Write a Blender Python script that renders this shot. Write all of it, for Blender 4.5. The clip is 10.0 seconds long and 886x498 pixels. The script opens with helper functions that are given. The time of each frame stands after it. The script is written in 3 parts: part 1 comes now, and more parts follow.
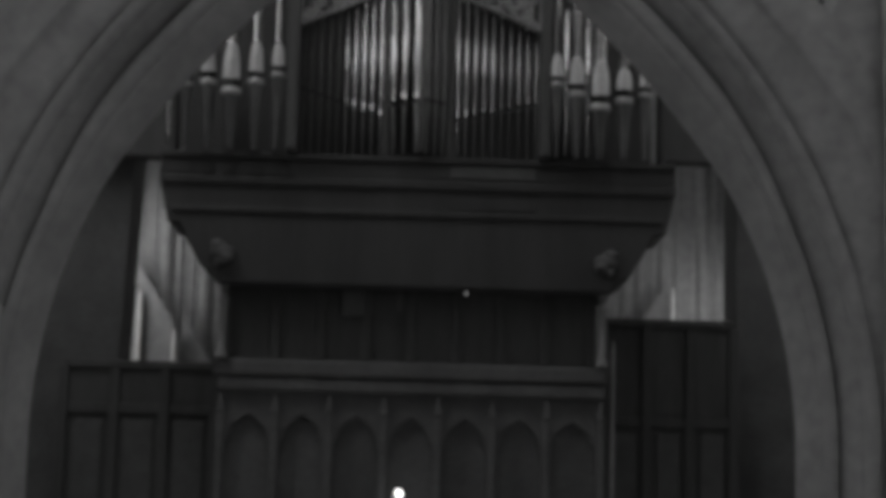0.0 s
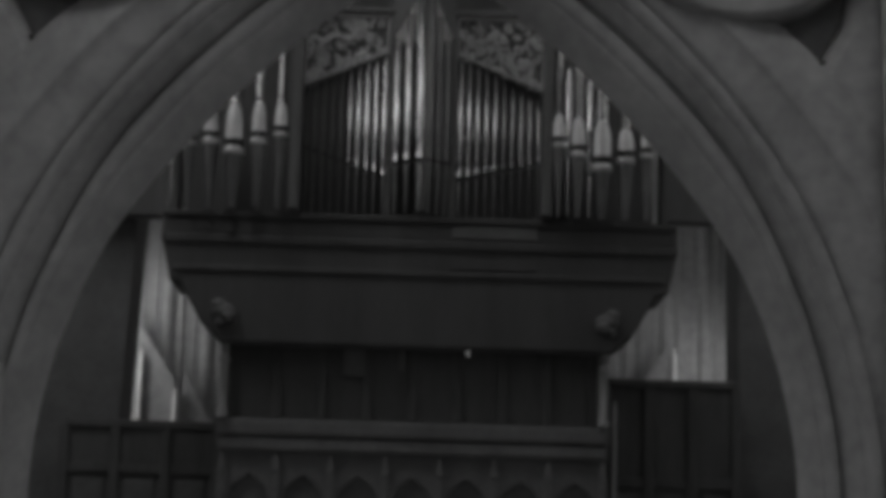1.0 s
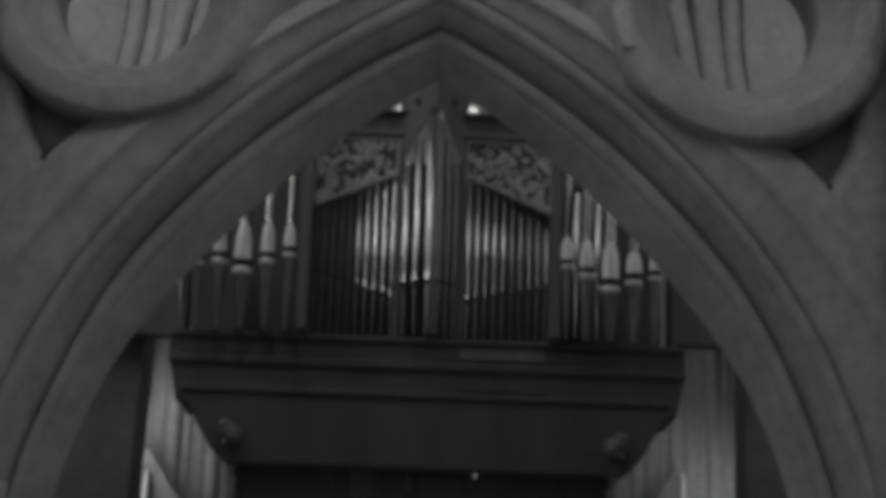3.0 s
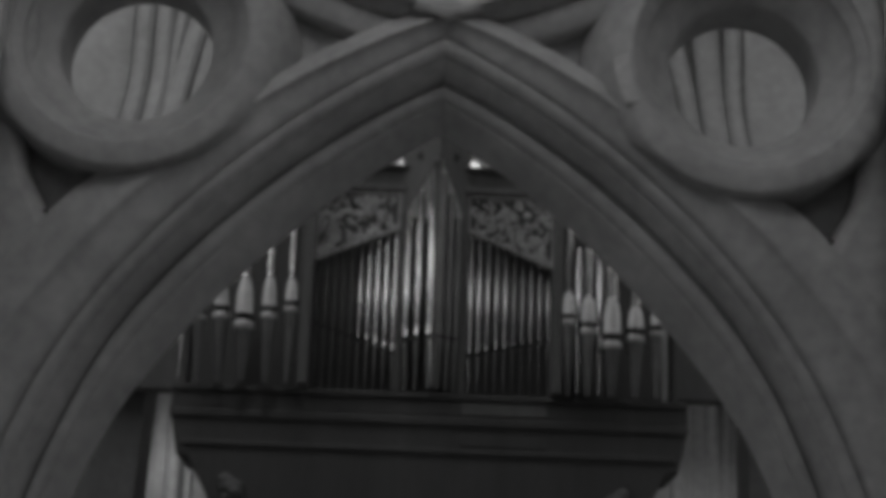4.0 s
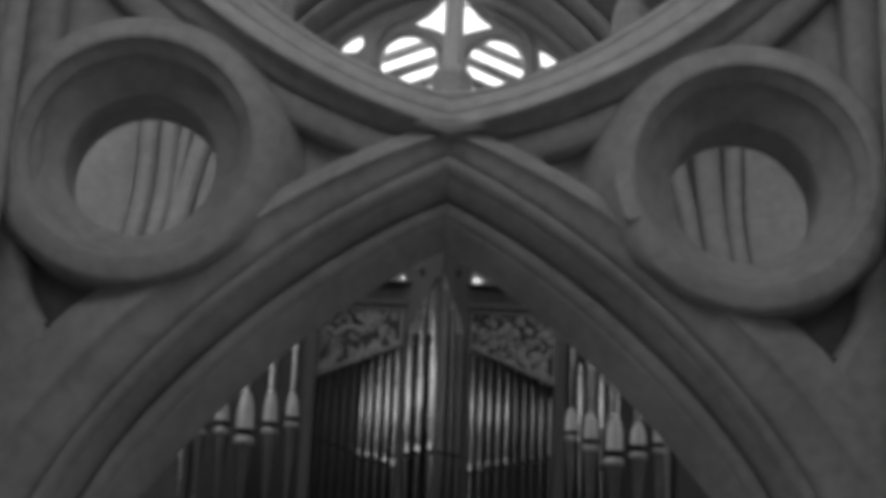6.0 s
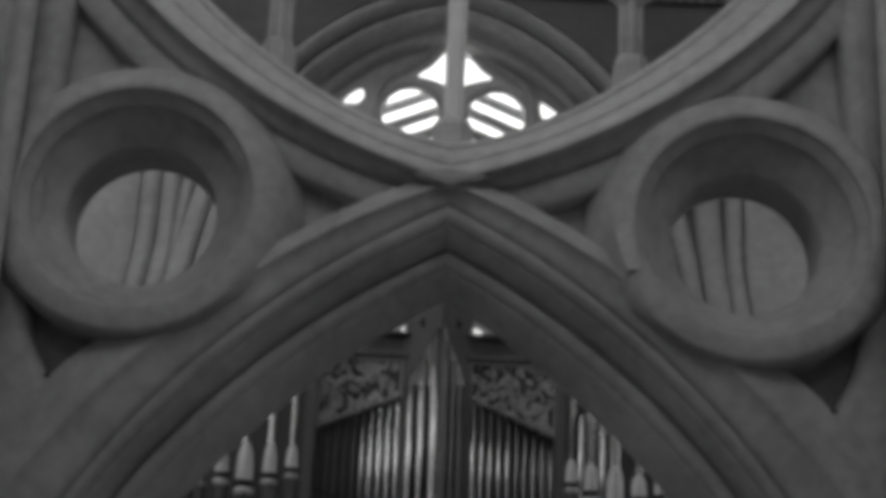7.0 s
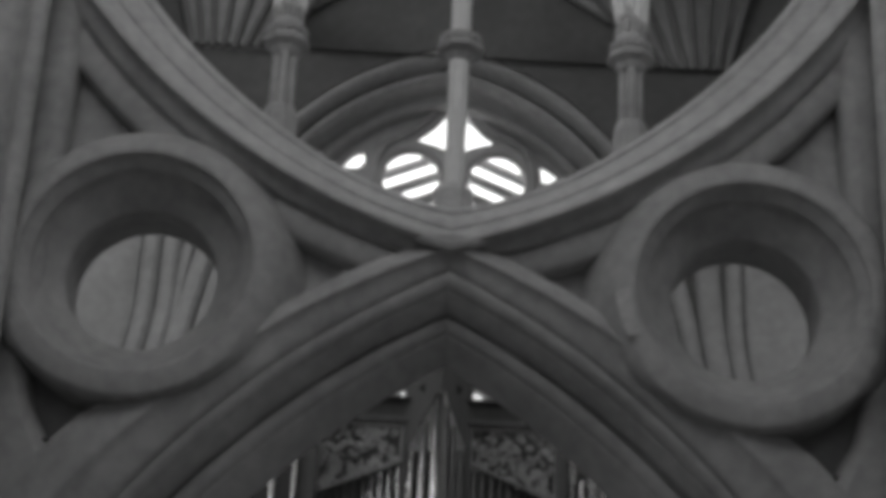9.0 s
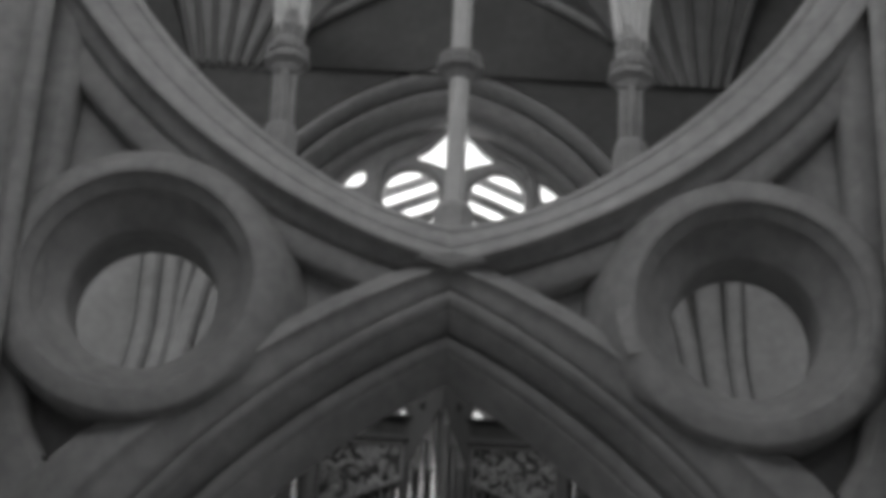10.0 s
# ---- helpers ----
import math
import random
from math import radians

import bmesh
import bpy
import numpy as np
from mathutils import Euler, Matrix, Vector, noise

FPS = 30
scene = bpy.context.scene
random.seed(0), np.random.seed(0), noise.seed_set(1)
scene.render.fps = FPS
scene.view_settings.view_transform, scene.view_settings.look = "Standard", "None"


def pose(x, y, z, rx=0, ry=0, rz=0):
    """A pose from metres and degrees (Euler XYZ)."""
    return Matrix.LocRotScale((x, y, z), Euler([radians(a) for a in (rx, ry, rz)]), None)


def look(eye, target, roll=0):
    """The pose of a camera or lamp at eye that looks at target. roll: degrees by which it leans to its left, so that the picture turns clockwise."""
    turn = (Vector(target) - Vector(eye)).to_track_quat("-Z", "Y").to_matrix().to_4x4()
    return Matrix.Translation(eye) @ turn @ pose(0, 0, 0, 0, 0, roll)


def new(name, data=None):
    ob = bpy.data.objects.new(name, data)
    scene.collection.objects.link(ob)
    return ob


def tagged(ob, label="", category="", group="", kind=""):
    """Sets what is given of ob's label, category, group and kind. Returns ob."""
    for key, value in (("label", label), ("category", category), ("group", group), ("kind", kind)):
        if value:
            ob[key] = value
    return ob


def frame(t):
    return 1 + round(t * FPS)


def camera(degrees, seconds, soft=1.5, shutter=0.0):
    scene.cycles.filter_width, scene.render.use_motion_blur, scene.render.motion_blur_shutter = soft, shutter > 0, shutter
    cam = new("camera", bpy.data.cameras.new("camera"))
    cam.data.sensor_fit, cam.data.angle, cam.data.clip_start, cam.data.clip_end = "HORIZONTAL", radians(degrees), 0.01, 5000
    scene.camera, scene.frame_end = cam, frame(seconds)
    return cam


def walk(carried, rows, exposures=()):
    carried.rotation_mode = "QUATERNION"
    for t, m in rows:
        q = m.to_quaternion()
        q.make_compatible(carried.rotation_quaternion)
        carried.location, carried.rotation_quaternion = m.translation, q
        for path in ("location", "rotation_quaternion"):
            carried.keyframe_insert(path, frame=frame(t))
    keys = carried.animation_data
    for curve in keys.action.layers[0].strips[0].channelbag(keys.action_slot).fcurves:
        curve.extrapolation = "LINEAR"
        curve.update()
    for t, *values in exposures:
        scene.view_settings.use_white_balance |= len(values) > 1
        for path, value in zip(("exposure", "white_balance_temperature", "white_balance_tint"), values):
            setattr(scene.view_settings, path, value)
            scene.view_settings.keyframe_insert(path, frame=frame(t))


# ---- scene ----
# A camera on a tripod in the nave tilts slowly upwards: one eye, turns only (t, three Euler angles).
cam = camera(28.0, 10.0, soft=6.2)
EYE = (0.0, -16.8, 1.6)
ROWS = [
    (0.0, 98.355, -1.484, -1.016),
    (0.5, 99.350, -1.576, -1.010),
    (1.0, 100.276, -1.630, -0.985),
    (1.5, 101.349, -1.728, -0.925),
    (2.0, 102.334, -1.861, -0.863),
    (2.5, 103.314, -1.951, -0.828),
    (4.0, 105.943, -2.164, -0.788),
    (4.5, 106.973, -2.215, -0.779),
    (5.0, 107.815, -2.285, -0.794),
    (5.5, 108.730, -2.318, -0.789),
    (7.0, 111.316, -2.479, -0.823),
    (7.5, 111.922, -2.524, -0.834),
    (8.0, 112.464, -2.586, -0.853),
    (8.5, 112.944, -2.636, -0.876),
    (9.0, 113.411, -2.611, -0.868),
    (9.5, 113.738, -2.611, -0.862),
    (10.0, 113.998, -2.621, -0.866),
]
walk(cam, [(t, pose(*EYE, rx, ry, rz)) for t, rx, ry, rz in ROWS])

# ---------------------------------------------------------------- light
world = bpy.data.worlds.new("dim_interior")
scene.world = world
world.use_nodes = True
world.node_tree.nodes["Background"].inputs[0].default_value = (0.5, 0.5, 0.5, 1)
world.node_tree.nodes["Background"].inputs[1].default_value = 0.03
scene.view_settings.exposure = 0.0


def daylight_lamp(name, place, target, width, height, watts):
    """Area lamp added for daylight; only the clerestory and choir window have openings."""
    lamp = bpy.data.lights.new(name, "AREA")
    lamp.shape, lamp.size, lamp.size_y, lamp.energy = "RECTANGLE", width, height, watts
    ob = new(name, lamp)
    ob.matrix_world = look(place, target)
    return ob


# unseen source behind the camera; the west wall itself is closed
daylight_lamp("unseen_west_light", (0, -31.6, 14.2), (0, 0, 8), 4.5, 11, 390)
daylight_lamp("clerestory_light_north", (-6.2, -7.5, 17.2), (0.5, 0, 9.5), 9, 2.8, 320)
daylight_lamp("clerestory_light_south", (6.2, -7.5, 17.2), (-0.5, 0, 9.5), 9, 2.8, 250)
daylight_lamp("transept_light_north", (-9.0, 5.0, 12.6), (-0.8, 9.4, 9.0), 1.4, 7, 260)
daylight_lamp("transept_light_south", (9.3, 6.8, 11.0), (1.0, 10.0, 10.0), 1.5, 7, 115)
daylight_lamp("tower_light", (-2.4, 1.9, 27.0), (0.3, 6.5, 10.0), 5, 3, 580)
daylight_lamp("choir_window_light", (0, 13.5, 16.0), (0.4, 0.9, 9.4), 3.8, 2.4, 210)
# lamps added close to the choir piers, out of sight behind the jambs
daylight_lamp("choir_aisle_light_north", (-5.5, 12.85, 5.2), (-4.0, 14.2, 4.7), 1.2, 3.0, 30)
daylight_lamp("choir_aisle_light_south", (5.2, 12.85, 5.0), (3.8, 14.2, 4.8), 1.8, 1.8, 9)


# ---------------------------------------------------------------- materials
def material(name, colours, scale, rough=(0.7, 0.9), metal=0.0, bump=0.15, fine=40.0, stretch=(1, 1, 1)):
    """A surface with broad stains between the colours, fine grain and relief."""
    m = bpy.data.materials.new(name)
    m.use_nodes = True
    nt = m.node_tree
    b = nt.nodes["Principled BSDF"]
    tc = nt.nodes.new("ShaderNodeTexCoord")
    mp = nt.nodes.new("ShaderNodeMapping")
    mp.inputs["Scale"].default_value = stretch
    nt.links.new(tc.outputs["Object"], mp.inputs["Vector"])
    n1 = nt.nodes.new("ShaderNodeTexNoise")
    n1.inputs["Scale"].default_value, n1.inputs["Detail"].default_value, n1.inputs["Roughness"].default_value = scale, 6, 0.6
    n2 = nt.nodes.new("ShaderNodeTexNoise")
    n2.inputs["Scale"].default_value, n2.inputs["Detail"].default_value = fine, 4
    for n in (n1, n2):
        nt.links.new(mp.outputs[0], n.inputs["Vector"])
    ramp = nt.nodes.new("ShaderNodeValToRGB")
    ramp.color_ramp.elements[0].position, ramp.color_ramp.elements[1].position = 0.3, 0.72
    for e, c in zip(ramp.color_ramp.elements, colours):
        e.color = (*c, 1) if len(c) == 3 else c
    mix = nt.nodes.new("ShaderNodeMixRGB")
    mix.blend_type, mix.inputs[0].default_value = "OVERLAY", 0.3
    nt.links.new(n1.outputs["Fac"], ramp.inputs[0])
    nt.links.new(ramp.outputs[0], mix.inputs[1])
    nt.links.new(n2.outputs["Fac"], mix.inputs[2])
    nt.links.new(mix.outputs[0], b.inputs["Base Color"])
    mr = nt.nodes.new("ShaderNodeMapRange")
    mr.inputs["To Min"].default_value, mr.inputs["To Max"].default_value = rough
    nt.links.new(n2.outputs["Fac"], mr.inputs[0])
    nt.links.new(mr.outputs[0], b.inputs["Roughness"])
    b.inputs["Metallic"].default_value = metal
    bp = nt.nodes.new("ShaderNodeBump")
    bp.inputs["Strength"].default_value, bp.inputs["Distance"].default_value = bump, 0.02
    nt.links.new(n2.outputs["Fac"], bp.inputs["Height"])
    nt.links.new(bp.outputs[0], b.inputs["Normal"])
    return m


def grey(v):
    return (v, v, v)


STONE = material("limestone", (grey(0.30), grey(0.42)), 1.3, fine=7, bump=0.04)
# darker copy of the limestone: the shade on far stone is in its colour
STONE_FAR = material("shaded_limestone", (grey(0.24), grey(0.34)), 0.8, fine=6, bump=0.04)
WOOD = material("dark_oak", (grey(0.06), grey(0.095)), 3.0, rough=(0.6, 0.8), fine=30, stretch=(1, 1, 0.15), bump=0.05)
OAK = material("carved_oak", (grey(0.22), grey(0.36)), 5.0, rough=(0.45, 0.7), fine=40, stretch=(1, 1, 0.3), bump=0.05)
TIN = material("tin_pipe_metal", (grey(0.46), grey(0.54)), 1.5, rough=(0.16, 0.19), metal=1.0, bump=0.0, fine=10)
CASE = material("blackened_oak", (grey(0.042), grey(0.062)), 3.0, rough=(0.6, 0.8), fine=30, stretch=(1, 1, 0.15), bump=0.05)
PANEL = material("worn_oak_panel", (grey(0.08), grey(0.12)), 4.0, rough=(0.5, 0.7), fine=30, bump=0.05)
MID = material("grey_and_shaded_pipe_metal", (grey(0.24), grey(0.32)), 1.5, rough=(0.22, 0.28), metal=1.0, bump=0.0, fine=10)
LEAF = material("bright_lip_metal", (grey(0.4), grey(0.54)), 2.0, rough=(0.4, 0.5), metal=0.35, bump=0.0, fine=12)
DULL = material("dull_and_shaded_pipe_metal", (grey(0.12), grey(0.17)), 2.0, rough=(0.4, 0.5), metal=0.8, bump=0.0, fine=12)
CARVING = material("pale_carving", (grey(0.26), grey(0.5)), 3.5, rough=(0.35, 0.55), fine=30, bump=0.05)
# upper tower wall gets little light; that shade is put into this dark colour
TOWER_SHADE = material("shaded_tower_wall", (grey(0.06), grey(0.10)), 0.7, fine=6, bump=0.04)
# same stone as the webs, darkened to carry the ribs' shade
VAULT = material("shaded_vault_stone", (grey(0.11), grey(0.16)), 0.8, fine=6, bump=0.04)
# black in place of the shade inside mouths, holes and piercings
BLACK = material("opening_shade", (grey(0.01), grey(0.015)), 4.0)
PALE = material("pale_stone", (grey(0.40), grey(0.5)), 2.5, fine=12, bump=0.05)
# cross shaft's stone, near-white to stand in for light falling on it
WHITE = material("lit_shaft_stone", (grey(0.62), grey(0.74)), 3.0, fine=14, bump=0.05)
GILT = material("pale_gilding_and_lit_edges", (grey(0.72), grey(0.9)), 6.0, rough=(0.35, 0.55), metal=0.0, fine=30)
IRON = material("black_iron", (grey(0.02), grey(0.035)), 8.0, rough=(0.5, 0.7), metal=0.6)
# screen and side walls: the shade behind the arch is put into the stone colour
SCREEN = material("shaded_screen_stone", (grey(0.10), grey(0.145)), 2.2, fine=12, bump=0.1)
# unseen floor, kept pale to throw light up at the mouldings
FLOORSTONE = material("floor_stone", (grey(0.46), grey(0.58)), 0.9, fine=9)


def glow(name, strength, value=1.0):
    m = bpy.data.materials.new(name)
    m.use_nodes = True
    b = m.node_tree.nodes["Principled BSDF"]
    b.inputs["Base Color"].default_value = (value, value, value, 1)
    b.inputs["Emission Color"].default_value = (value, value, value, 1)
    b.inputs["Emission Strength"].default_value = strength
    return m


SKY = glow("bright_daylight", 0.9)
BULB = glow("lit_bulb", 3.0)
GLINT = glow("glowing_glint", 0.25)


# ---------------------------------------------------------------- building helpers
def mesh_of(name, verts, faces, mat, smooth=None):
    me = bpy.data.meshes.new(name)
    me.from_pydata(verts, [], faces)
    me.materials.append(mat)
    if smooth is not None:
        me.polygons.foreach_set("use_smooth", [True] * len(me.polygons))
        me.set_sharp_from_angle(angle=radians(smooth))
    me.update()
    return me


def empty(name, label, category, kind="", group=""):
    return tagged(new(name), label, category, group, kind)


def put(name, me, parent=None, label=""):
    ob = new(name, me)
    if parent is not None:
        ob.parent = parent
    return tagged(ob, label)


def part(name, bm, mat, parent, label="", smooth=None):
    """Links a bmesh as one mesh under a thing or a part."""
    me = bpy.data.meshes.new(name)
    bmesh.ops.recalc_face_normals(bm, faces=bm.faces)
    bm.to_mesh(me)
    bm.free()
    me.materials.append(mat)
    if smooth is not None:
        me.polygons.foreach_set("use_smooth", [True] * len(me.polygons))
        me.set_sharp_from_angle(angle=radians(smooth))
    return put(name, me, parent, label)


def box(bm, x0, x1, y0, y1, z0, z1, bevel=0.0):
    made = bmesh.ops.create_cube(bm, size=1.0, matrix=Matrix.Translation(((x0 + x1) / 2, (y0 + y1) / 2, (z0 + z1) / 2)) @ Matrix.Diagonal((x1 - x0, y1 - y0, z1 - z0, 1)))
    if bevel:
        edges = list({e for v in made["verts"] for e in v.link_edges})
        bmesh.ops.bevel(bm, geom=edges, offset=bevel, segments=2, affect="EDGES", profile=0.5)
    return bm


def boxed(name, dims, mat, parent, label="", bevel=0.01):
    return part(name, box(bmesh.new(), *dims, bevel), mat, parent, label)


def lathe(bm, x, y, rings, n=16, turn=0.0):
    """Rings of (radius, z) round the vertical at x, y."""
    rows = []
    for r, z in rings:
        rows.append([bm.verts.new((x + r * math.cos(turn + 2 * math.pi * i / n), y + r * math.sin(turn + 2 * math.pi * i / n), z)) for i in range(n)])
    for a, b in zip(rows, rows[1:]):
        for i in range(n):
            bm.faces.new((a[i], a[(i + 1) % n], b[(i + 1) % n], b[i]))
    bm.faces.new(rows[0][::-1])
    bm.faces.new(rows[-1])
    return bm


def tube(bm, pts, r, n=8):
    """A round bar along points."""
    rows = []
    for i, p in enumerate(pts):
        p = Vector(p)
        d = (Vector(pts[min(i + 1, len(pts) - 1)]) - Vector(pts[max(i - 1, 0)])).normalized()
        u = d.cross(Vector((0.13, 1.0, 0.07))).normalized()
        v = d.cross(u)
        rr = r[i] if isinstance(r, (list, tuple)) else r
        rows.append([bm.verts.new(p + rr * (math.cos(a) * u + math.sin(a) * v)) for a in [2 * math.pi * k / n for k in range(n)]])
    for a, b in zip(rows, rows[1:]):
        for i in range(n):
            bm.faces.new((a[i], a[(i + 1) % n], b[(i + 1) % n], b[i]))
    bm.faces.new(rows[0][::-1])
    bm.faces.new(rows[-1])
    return bm


def plate(name, outlines, y0, y1, mat, bevel=0.0):
    """An upright plate from y0 to y1 in the outlines' shape; inner outlines are holes."""
    cu = bpy.data.curves.new(name, "CURVE")
    cu.dimensions, cu.fill_mode, cu.extrude, cu.bevel_depth, cu.bevel_resolution = "2D", "BOTH", (y1 - y0) / 2 - bevel, bevel, 1
    for pts in outlines:
        sp = cu.splines.new("POLY")
        sp.points.add(len(pts) - 1)
        for p, (x, z) in zip(sp.points, pts):
            p.co = (x, z, 0, 1)
        sp.use_cyclic_u = True
    tmp = bpy.data.objects.new(name, cu)
    scene.collection.objects.link(tmp)
    me = bpy.data.meshes.new_from_object(tmp.evaluated_get(bpy.context.evaluated_depsgraph_get()))
    bpy.data.objects.remove(tmp)
    bpy.data.curves.remove(cu)
    me.name = name
    me.transform(Matrix.Translation((0, (y0 + y1) / 2, 0)) @ Matrix.Rotation(radians(90), 4, "X"))
    me.materials.clear()
    me.materials.append(mat)
    return me


def arc(cx, cz, r, a0, a1, n):
    return [(cx + r * math.cos(radians(a0 + (a1 - a0) * i / n)), cz + r * math.sin(radians(a0 + (a1 - a0) * i / n))) for i in range(n + 1)]


def sweep(name, rails, profile, steps, mat, mirror=True, smooth=40):
    """A moulding that runs along rails. rails: functions of s in 0..1 that give (x, z); profile: (rail position, y)."""
    verts, faces = [], []
    for side in ((1, -1) if mirror else (1,)):
        base = len(verts)
        for i in range(steps + 1):
            s = (i / steps) ** 1.0
            pts = [f(s) for f in rails]
            for u, y in profile:
                k = min(int(u), len(rails) - 2)
                w = u - k
                x = pts[k][0] * (1 - w) + pts[k + 1][0] * w
                z = pts[k][1] * (1 - w) + pts[k + 1][1] * w
                verts.append((side * x, y, z))
        m = len(profile)
        for i in range(steps):
            for j in range(m - 1):
                a = base + i * m + j
                q = (a, a + 1, a + m + 1, a + m)
                faces.append(q if side > 0 else q[::-1])
    return mesh_of(name, verts, faces, mat, smooth)


def both(profile, mid):
    """A profile and its mirror image behind the plane y = mid."""
    return profile + [(u, 2 * mid - y) for u, y in reversed(profile) if abs(y - mid) > 1e-6]


# ---------------------------------------------------------------- the strainer arch
def four_centred(up, low, foot=0.0):
    """Half of an arch as a function of s, apex to foot: an upper circle that eases into a tighter one lower down."""
    cx, cz, r = up
    apex = cz + math.sqrt(r * r - cx * cx)

    def rail(s):
        z = apex + (foot - apex) * s
        hi = cx + math.sqrt(max(r * r - (z - cz) ** 2, 0))
        lx, lz, lr = low
        lo = lx + (math.sqrt(max(lr * lr - (z - lz) ** 2, 0)) if z > lz else lr)
        w = min(max((z - 4.4) / 1.6, 0), 1)
        w = w * w * (3 - 2 * w)
        return (hi * w + lo * (1 - w), z)
    return rail


def inverted(cx, cz, r, top=15.0, lift=0.0, dip=0.0):
    low = cz - math.sqrt(r * r - cx * cx)

    def rail(s):
        z = low + (top - low) * s
        x = cx + math.sqrt(max(r * r - (z - cz) ** 2, 0))
        return (x, z + lift * max(1 - x / 1.4, 0) ** 2 - dip * math.exp(-((x - 0.9) / 0.8) ** 2))
    return rail


E0 = four_centred((-3.23, 0.76, 8.78), (-1.6, 2.25, 6.62))
E_EDGE = four_centred((-3.23, 0.76, 9.0), (-1.6, 2.25, 6.8))


def flared(base, out):
    """A rail that leaves another one outwards towards the foot."""
    def rail(s):
        x, z = base(s)
        w = min(max((8.3 - z) / 1.5, 0), 1)
        return (x + out * w * w * (3 - 2 * w), z)
    return rail


E_OUT = flared(E_EDGE, 0.4)
E1 = four_centred((-3.90, 0.69, 8.92), (-1.6, 2.25, 6.11))
E2 = four_centred((-3.85, 0.62, 8.62), (-1.6, 2.25, 5.76))
E3 = four_centred((-4.80, -0.13, 9.36), (-1.6, 2.25, 5.40))
LOWER = both([(0, 0.85), (0, 0.3), (0.04, 0.25), (0.12, 0.22), (0.5, 0.17), (0.85, 0.12), (0.95, 0.11), (1.0, 0.115), (1.05, 0.135), (1.15, 0.155), (1.35, 0.18), (1.6, 0.2), (1.8, 0.22), (1.93, 0.25), (1.97, 0.29), (1.995, 0.33), (2.015, 0.29),
              (2.03, 0.22), (2.08, 0.19), (2.18, 0.19), (2.35, 0.22), (2.46, 0.27), (2.5, 0.31), (2.54, 0.31), (2.7, 0.37), (2.86, 0.46), (2.945, 0.52), (2.96, 0.59), (2.99, 0.63), (3.015, 0.6), (3.03, 0.54),
              (3.08, 0.51), (3.22, 0.51), (3.36, 0.55), (3.42, 0.6), (3.47, 0.6), (3.7, 0.7), (3.9, 0.82), (4.0, 0.9)], 0.9)
U0 = inverted(-2.70, 16.68, 7.75, lift=0.14)
U1 = inverted(-2.08, 16.36, 7.72)
U2 = inverted(-1.48, 15.72, 7.06)
U3 = inverted(-1.48, 15.72, 7.36)
UPPER = both([(0, 0.9), (0, 0.5), (0.04, 0.45), (0.12, 0.415), (0.17, 0.405), (0.2, 0.412), (0.235, 0.385), (0.3, 0.34), (0.48, 0.24), (0.57, 0.19), (0.6, 0.185), (0.635, 0.192), (0.67, 0.165), (0.74, 0.13), (0.86, 0.06), (0.95, 0.02), (1.0, 0.02),
              (1.04, 0.06), (1.12, 0.12), (1.35, 0.19), (1.65, 0.22), (1.88, 0.26), (1.95, 0.31), (2.0, 0.345), (2.06, 0.32), (2.2, 0.305), (2.5, 0.31), (2.85, 0.34), (2.95, 0.37), (3.0, 0.43), (3.0, 0.75)], 0.9)
OC = {-1: (-3.24, 8.6), 1: (3.13, 8.58)}

strainer = empty("strainer_arch", "pale grey limestone scissor arch with deep mouldings and two round openings", "stone arch", "structure")
put("lower_arch", sweep("lower_arch", (E_OUT, E0, E1, E2, E3), LOWER, 110, STONE), strainer, "pointed arch of three moulded limestone orders")
put("inverted_arch", sweep("inverted_arch", (U0, U1, U2, U3), UPPER, 90, STONE), strainer, "upturned moulded limestone arch, lighter along its upper face")


def web_outline(side):
    """The wall between lower arch, inverted arch and pier, round one oculus."""
    lo = [E0(i / 200) for i in range(201)]
    hi = [U3(i / 200) for i in range(201)]
    lo = [(x, z - 0.06) for x, z in lo if 0.3 < x < 4.75 and z > 4.5]
    hi = [(x, z + 0.06) for x, z in hi if 0.3 < x < 4.75]
    pts = lo[::4] + [(4.8, lo[-1][1]), (4.8, hi[-1][1])] + hi[::-4]
    return [(side * x, z) for x, z in pts]


RIM = [(1.5, 0.75), (1.5, 0.1), (1.485, 0.05), (1.46, 0.015), (1.42, 0.0), (1.25, 0.0)]
SKIRT = [(1.78, 0.75), (1.7, 0.5), (1.58, 0.28), (1.47, 0.11), (1.37, 0.03), (1.25, 0.0)]
HOLLOW = [(1.215, 0.01), (1.2, 0.04), (1.195, 0.07), (1.1, 0.155), (1.09, 0.17), (1.085, 0.255), (1.075, 0.285), (1.0, 0.365), (0.9, 0.47), (0.83, 0.54), (0.808, 0.56), (0.795, 0.585), (0.79, 0.62), (0.79, 0.9)]


def ring_mesh(side):
    """A round opening: splayed skirt above and at the sides, a plain rim below, a stepped hollow inside."""
    n, verts, faces, m = 96, [], [], 0
    for i in range(n):
        a = 2 * math.pi * i / n
        w = min(max((-math.sin(a) - 0.35) / 0.4, 0), 1)
        w = w * w * (3 - 2 * w)
        prof = both([(p[0] * w + q[0] * (1 - w), p[1] * w + q[1] * (1 - w)) for p, q in zip(RIM, SKIRT)] + HOLLOW, 0.9)
        m = len(prof)
        for r, y in prof:
            verts.append((OC[side][0] + r * math.cos(a), y, OC[side][1] + r * math.sin(a)))
    for i in range(n):
        for j in range(m - 1):
            a, b = i * m + j, ((i + 1) % n) * m + j
            faces.append((a, b, b + 1, a + 1))
    return mesh_of("oculus_ring", verts, faces, STONE, 28)


